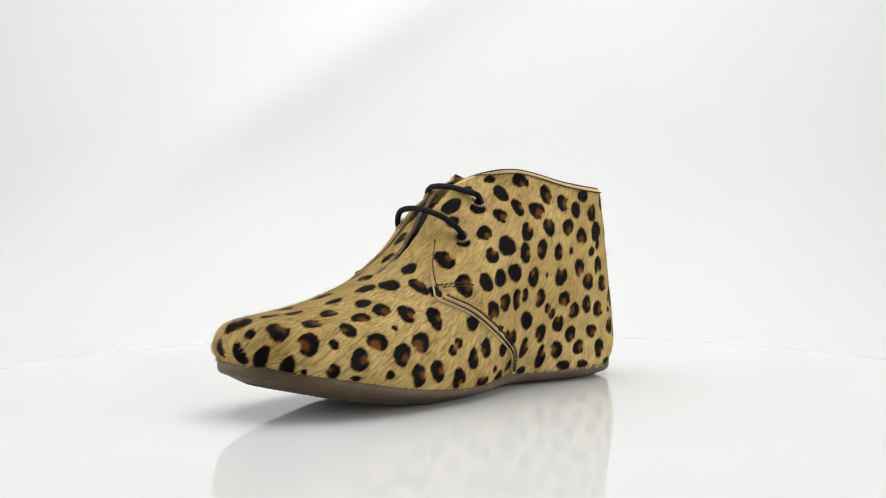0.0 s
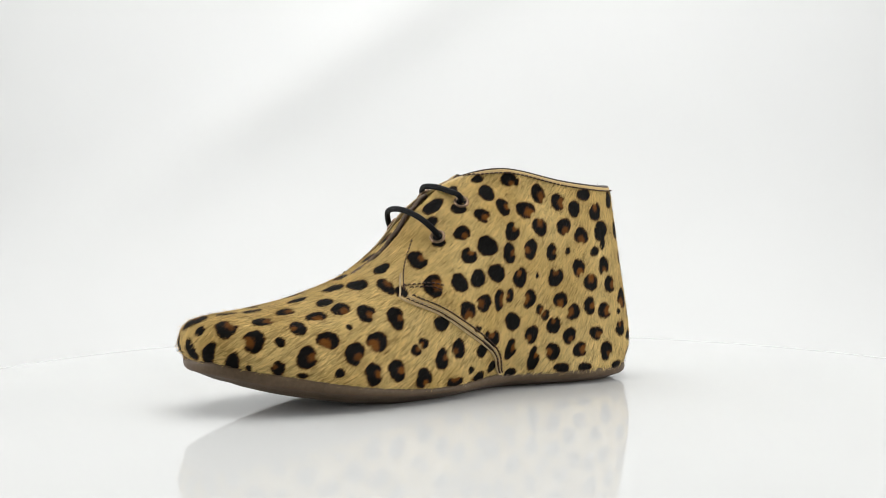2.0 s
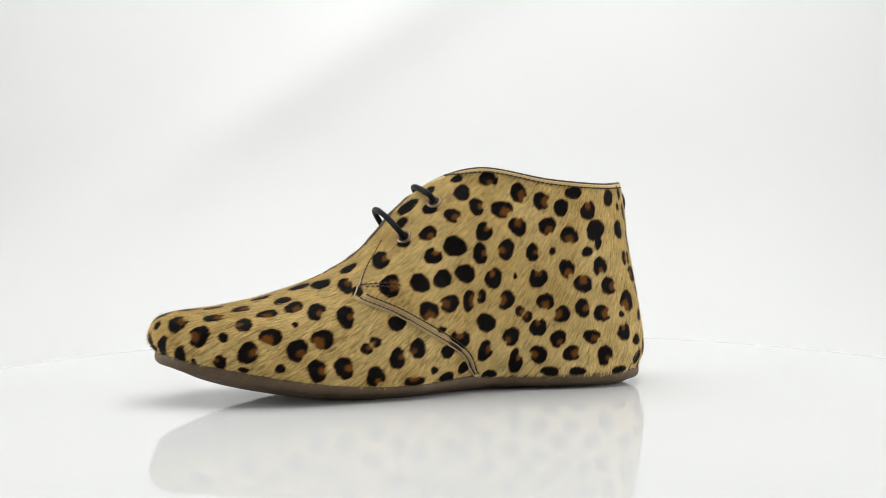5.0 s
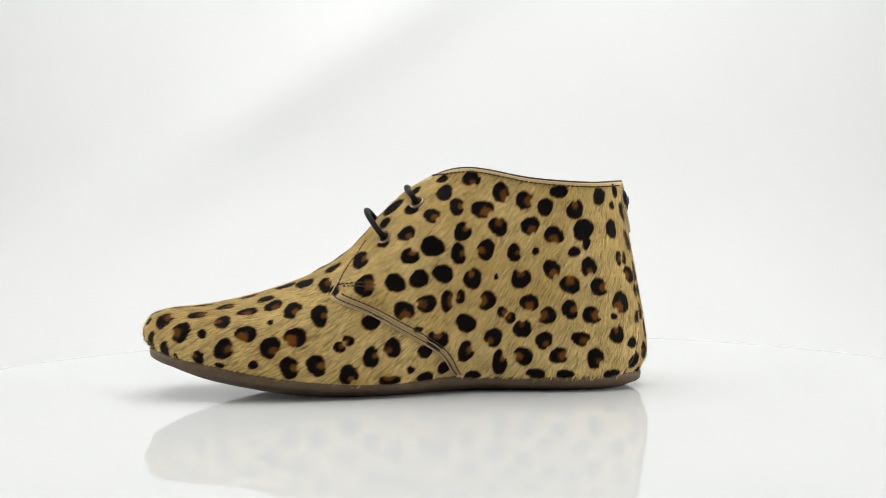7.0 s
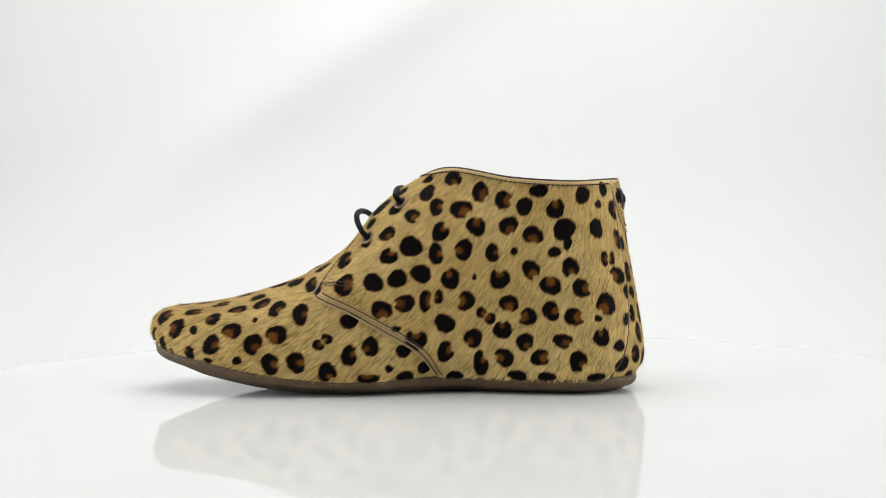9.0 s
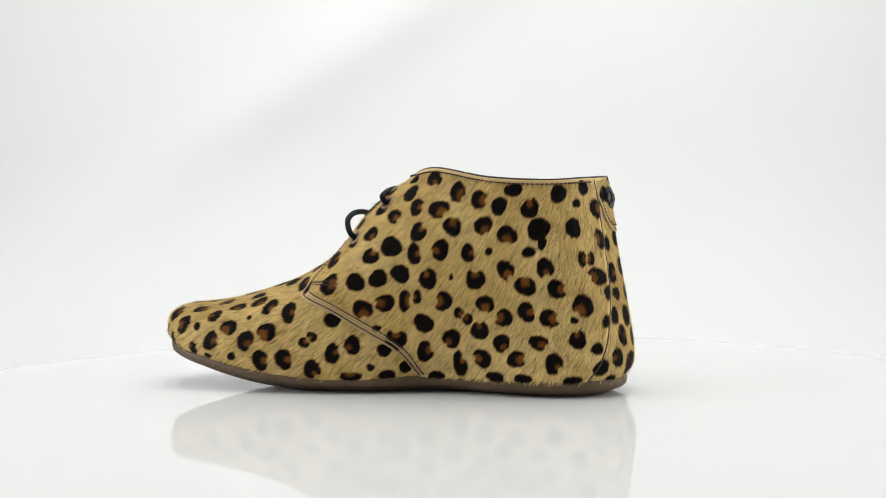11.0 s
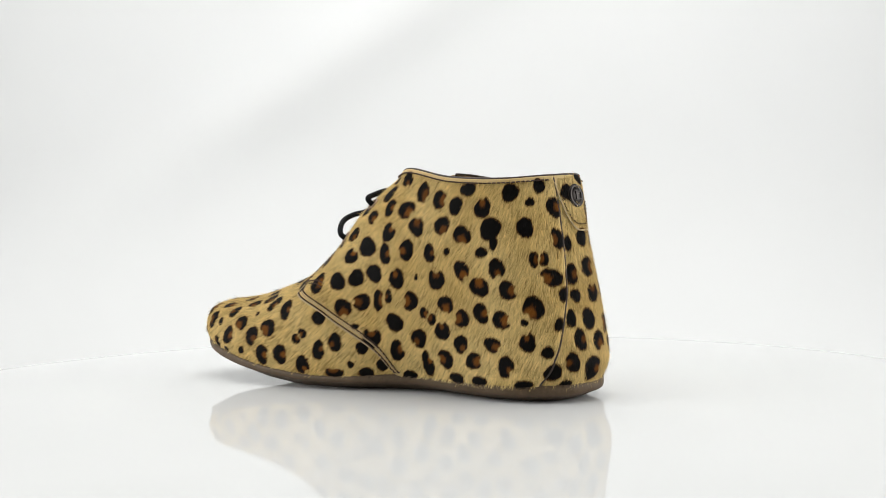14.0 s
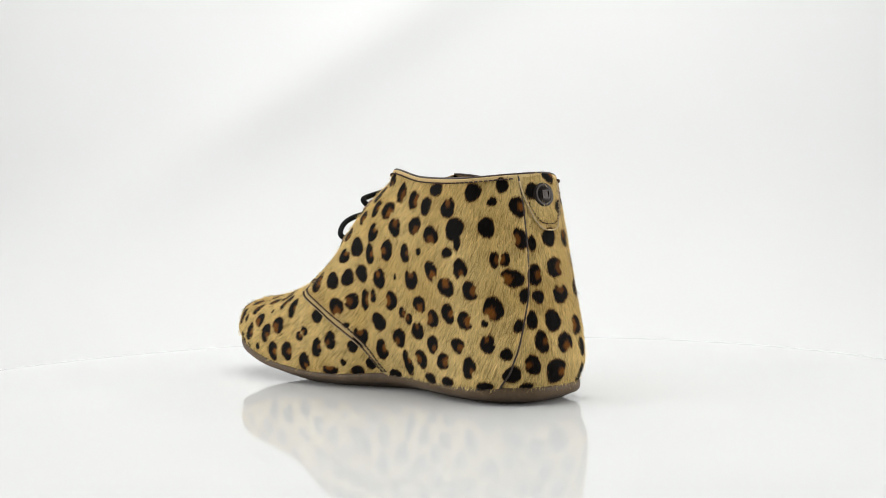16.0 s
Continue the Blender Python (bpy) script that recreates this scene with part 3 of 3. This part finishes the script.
def stitch_row(parent, path_a, path_h, lift, pitch=0.0023, length=0.0014, radius=0.00036):
    """Single dark stitches along a seam, each a short sunken thread."""
    t = np.linspace(0, 1, 1200)
    k = np.linspace(0, 1, len(path_a))
    P, N = at(np.interp(t, k, path_a), np.interp(t, k, path_h), np.full(1200, lift))
    run = np.concatenate([[0], np.cumsum(np.linalg.norm(np.diff(P, axis=0), axis=1))])
    verts, faces = [], []
    for s in np.arange(pitch / 2, run[-1] - length / 2, pitch):
        spots = []
        ns = []
        for f, d in ((-0.5, -0.0004), (-0.3, 0.0003), (0.0, 0.00045), (0.3, 0.0003), (0.5, -0.0004)):
            q = s + f * length
            p = np.array([np.interp(q, run, P[:, c]) for c in range(3)])
            n = np.array([np.interp(q, run, N[:, c]) for c in range(3)])
            spots.append(p + n * d)
            ns.append(n)
        v, f = tube(spots, radius, 6, normals=ns)
        o = len(verts)
        verts += v
        faces += [tuple(o + i for i in face) for face in f]
    return tagged(mesh_part("stitching", verts, faces, THREAD, parent, "dark brown stitching"), kind="stuff")


def seam_paths(inset_a, h0, h1, n=80):
    h = np.linspace(h0, h1, n)
    return front_at(h) + inset_a, h


def shoe_seams(shoe, panel, side):
    flip = (lambda a: a) if side > 0 else (lambda a: 2 - a)
    # raw edge down the front of the quarter
    h = np.linspace(0.01, 0.80 if side > 0 else 0.995, 160)
    P, N = at(flip(front_at(h, side) + 0.0015), h, np.full(160, 0.0009))
    mesh_part("raw_edge", *tube(P, 0.0005, 6), EDGE, panel, "pale cut leather edge")
    # two rows along the curved seam, one up the facing, a short bar at the corner
    for inset in (0.0048, 0.0145):
        a, h = seam_paths(inset, 0.03, 0.70 - inset)
        stitch_row(panel, flip(a), h, 0.0017)
    if side > 0:
        a, h = seam_paths(0.008, 0.725, 0.875)
        stitch_row(panel, flip(a), h, 0.0014)
    stitch_row(panel, flip(np.array([0.40, 0.43, 0.452])), np.array([0.745, 0.675, 0.615]), 0.0017)
    stitch_row(panel, flip(np.array([0.405, 0.43, 0.448])), np.array([0.715, 0.655, 0.600]), 0.0017)
    # pale fold line between the rows
    a, h = seam_paths(0.0097, 0.02, 0.69, 90)
    P, N = at(flip(a), h, np.full(90, 0.0010))
    mesh_part("seam_ridge", *tube(P, 0.00045, 6), EDGE, panel, "pale ridge of the lapped seam")
    # topline
    a = np.linspace(0.63 if side > 0 else 0.71, 0.935, 120)
    stitch_row(panel, flip(a), np.full(120, 0.977) + 0.018 * np.exp(-((a - 0.62) / 0.03) ** 2), 0.0017)
    if side < 0:
        return
    # heel seam, sunk and dark
    h = np.linspace(0.01, 0.99, 120)
    P, N = at(flip(back_at(h) + 0.001), h, np.full(120, 0.0008))
    mesh_part("heel_seam", *tube(P, 0.0005, 6), TRIM, panel, "dark closed heel seam")


def binding(shoe):
    a = np.concatenate([np.linspace(0.592, 1.0, 170), np.linspace(1.0, 1.308, 170)[1:]])
    P, N = at(a, np.full(len(a), 1.0), np.full(len(a), 0.0003))
    P = P + np.array([0, 0, 0.0003])
    mesh_part("topline_binding", *tube(P, 0.0006, 8), TRIM, shoe, "thin dark brown rolled topline binding")


def lining(shoe):
    a = np.linspace(0.61, 1.30, 180)
    h = np.linspace(0.10, 1.0, 50)
    A, H = np.meshgrid(a, h, indexing="ij")
    P, N = at(A, H, np.full(A.shape, -0.0012))
    r, c = A.shape
    idx = np.arange(r * c).reshape(r, c)
    quads = np.stack([idx[:-1, :-1], idx[:-1, 1:], idx[1:, 1:], idx[1:, :-1]], -1).reshape(-1, 4)
    mesh_part("lining", P.reshape(-1, 3), [tuple(q) for q in quads.tolist()], LINING, shoe, "tan leather lining inside the ankle")
    # footbed
    a = np.linspace(0, 2, 160, endpoint=False)
    P, N = at(a, np.full(160, 0.10), np.full(160, -0.001))
    verts = list(P) + [np.array([q[0] * 0.75 - 0.006, q[1] * 0.5, q[2] - 0.001]) for q in P]
    faces = [(i, (i + 1) % 160, 160 + (i + 1) % 160, 160 + i) for i in range(160)] + [tuple(range(160, 320))]
    mesh_part("footbed", verts, faces, LINING, shoe, "tan leather footbed")


def tongue(shoe):
    a1 = np.linspace(0.36, 0.65, 100)
    h1 = np.linspace(0.72, 1.0, 30)
    rows = [(h, 1) for h in h1] + [(h, -1) for h in h1[-2::-1]]
    A = np.array([[s * a for h, s in rows] for a in a1])
    H = np.array([[h for h, s in rows] for a in a1])
    P, N = at(A, H, -0.0012 - 0.0033 * np.clip((np.abs(A) - 0.38) / 0.06, 0, 1))
    r, c = A.shape
    idx = np.arange(r * c).reshape(r, c)
    quads = np.stack([idx[:-1, :-1], idx[1:, :-1], idx[1:, 1:], idx[:-1, 1:]], -1).reshape(-1, 4)
    ob = mesh_part("tongue", P.reshape(-1, 3), [tuple(q) for q in quads.tolist()], SUEDE, shoe, "dark brown suede tongue")
    mod = ob.modifiers.new("thickness", "SOLIDIFY")
    mod.thickness = 0.0015
    # cut edge of the other facing, lapped over the tongue
    a = np.linspace(0.385, 0.572, 90)
    P, N = at(-a, np.maximum(1.0 - 0.42 * (a - 0.385), 0.94), -0.0003 + 0.0003 * np.sin(a * 160))
    edge = mesh_part("facing_edge", *tube(P, 0.0012, 8), CUT, shoe, "brown cut edge of the facing")
    stitch_row(edge, -a, np.maximum(1.0 - 0.42 * (a - 0.385), 0.94), 0.0003, 0.0023, 0.0014, 0.00028)


SOLE_Z = [19.2, 18.5, 16.1, 12.3, 7.7, 4.4, 3.7, 4.0, 3.8, 3.3, 3.1, 3.1, 3.2, 3.4]


def sole(shoe):
    n = 260
    a = np.linspace(0, 2, n, endpoint=False)
    feather, _ = at(a, np.zeros(n))
    tangent = np.roll(feather, -1, 0) - np.roll(feather, 1, 0)
    out = np.stack([tangent[:, 1], -tangent[:, 0]], 1)
    out /= np.linalg.norm(out, axis=1, keepdims=True)
    k = np.where(a <= 1, a, 2 - a) * 13
    zb = np.interp(k, np.arange(14), SOLE_Z) / 1000
    for _ in range(6):
        zb = (np.roll(zb, 1) + zb * 2 + np.roll(zb, -1)) / 4
    zf = feather[:, 2]
    rings = []
    for off, z in ((-0.006, zf + 0.0002), (0.0002, zf + 0.0008), (0.0011, zf + 0.0003), (0.0013, zf * 0.6 + zb * 0.4), (0.0008, zf * 0.22 + zb * 0.78), (-0.0004, zb),
                   (-0.0026, zb - 0.0007), (-0.0065, np.maximum(zb - 0.0025, 0.0)), (-0.011, np.maximum(zb - 0.0044, 0.0)), (-0.015, np.maximum(zb - 0.0048, 0.0))):
        rings.append(np.column_stack([feather[:, :2] + out * off, z]))
    verts = np.concatenate(rings)
    faces = []
    for i in range(len(rings) - 1):
        for j in range(n):
            faces.append((i * n + j, (i + 1) * n + j, (i + 1) * n + (j + 1) % n, i * n + (j + 1) % n))
    # underside closed by strips across the foot
    b = (len(rings) - 1) * n
    for j in range(n // 2):
        i0, i1, j0, j1 = j, j + 1, (n - j) % n, n - j - 1
        if j == 0:
            faces.append((b, b + n - 1, b + 1))
        elif i1 < j1:
            faces.append((b + i0, b + j0, b + j1, b + i1))
        elif i1 == j1:
            faces.append((b + i0, b + j0, b + i1))
    mesh_part("sole", verts, faces, RUBBER, shoe, "thin brown crepe rubber sole, turned up at the toe")


def eyelet(shoe, a, h):
    c, n = at(a, h, 0.0013)
    m = Matrix.Translation(Vector(c)) @ Vector(n).to_track_quat("Z", "Y").to_matrix().to_4x4()
    ring = [m @ Vector((0.0031 * math.cos(t), 0.0031 * math.sin(t), 0.0003)) for t in np.linspace(0, 2 * math.pi, 28, endpoint=False)]
    ob = mesh_part("eyelet", *tube(ring, 0.0008, 8, closed=True), COPPER, shoe, "aged copper eyelet")
    # solid near-black disc stands in for the shade inside the opening
    bm = bmesh.new()
    bmesh.ops.create_cone(bm, cap_ends=True, segments=24, radius1=0.0028, radius2=0.0028, depth=0.0004)
    bmesh.ops.translate(bm, vec=(0, 0, 0.0004), verts=bm.verts)
    bmesh.ops.transform(bm, matrix=m, verts=bm.verts)
    part("hole", bm, HOLE_SHADE, ob, "near-black disc painted as the shade in the eyelet", smooth=False)
    return Vector(c), Vector(n)


def lace(shoe, a, h, a_far, h_far, rise, forward):
    """One bar of round cord that arches from eyelet to eyelet over the tongue."""
    c1, n1 = eyelet(shoe, a, h)
    c2, n2 = eyelet(shoe, 2 - a_far, h_far)
    up = Vector((-forward, 0, 1)).normalized()
    mid = (c1 + c2) / 2 + up * rise
    ctrl = [c1 - n1 * 0.003, c1 + n1 * 0.0026 + up * 0.0016, c1.lerp(mid, 0.33) + up * rise * 0.5 + n1 * 0.001, mid + up * 0.001,
            c2.lerp(mid, 0.33) + up * rise * 0.4 + n2 * 0.001, c2 + n2 * 0.0034 - up * 0.0025, c2 - n2 * 0.0002 - up * 0.002]
    pts = smooth_path(ctrl, 12)
    mesh_part("lace", *tube(pts, 0.00145, 12), CORD, shoe, "round black waxed lace")


def ankle_boot():
    shoe = new("ankle_boot")
    tagged(shoe, "flat lace-up ankle boot in leopard-print calf hair on the white plate", "shoe")
    sole(shoe)
    lining(shoe)
    tongue(shoe)
    vamp(shoe)
    for side in (1, -1):
        q = quarter(shoe, side)
        shoe_seams(shoe, q, side)
    heel_strip(shoe)
    heel_tab(shoe)
    binding(shoe)
    lace(shoe, 0.571, 0.818, 0.584, 0.865, 0.0064, 0.8)
    lace(shoe, 0.4985, 0.779, 0.508, 0.81, 0.0125, 0.8)
    return shoe


sweep_backdrop()
tent_wall("wall_left", (-1.53, 0.0, 0.6), (0.04, 3.0, 1.6), "white fabric side of the photo tent")
tent_wall("wall_right", (1.53, 0.0, 0.6), (0.04, 3.0, 1.6), "white fabric side of the photo tent")
# unseen board added behind the camera; its grey sets the front fill
tent_wall("bounce_behind", (0.0, -1.53, 0.6), (3.1, 0.04, 1.6), "unseen grey bounce board added behind the camera", BOUNCE_GREY)
tent_wall("ceiling", (0.0, -0.1, 1.42), (3.1, 2.9, 0.04), "white fabric roof of the photo tent")
plate = turntable()
boot = ankle_boot()


def turn_at(t):
    """Degrees by which the plate has turned: about six a second, nearly even."""
    return 46.98 - 6.0422 * t + 0.04568 * t ** 2 - 0.004429 * t ** 3 + 0.000122 * t ** 4


def motions():
    times = [k * 0.5 for k in range(33)]
    walk(plate, [(t, pose(0, 0, 0, 0, 0, turn_at(t)) @ TILT) for t in times])
    walk(boot, [(t, pose(0, 0, 0, 0, 0, turn_at(t)) @ TILT @ pose(0, -0.0203, 0)) for t in times])


motions()
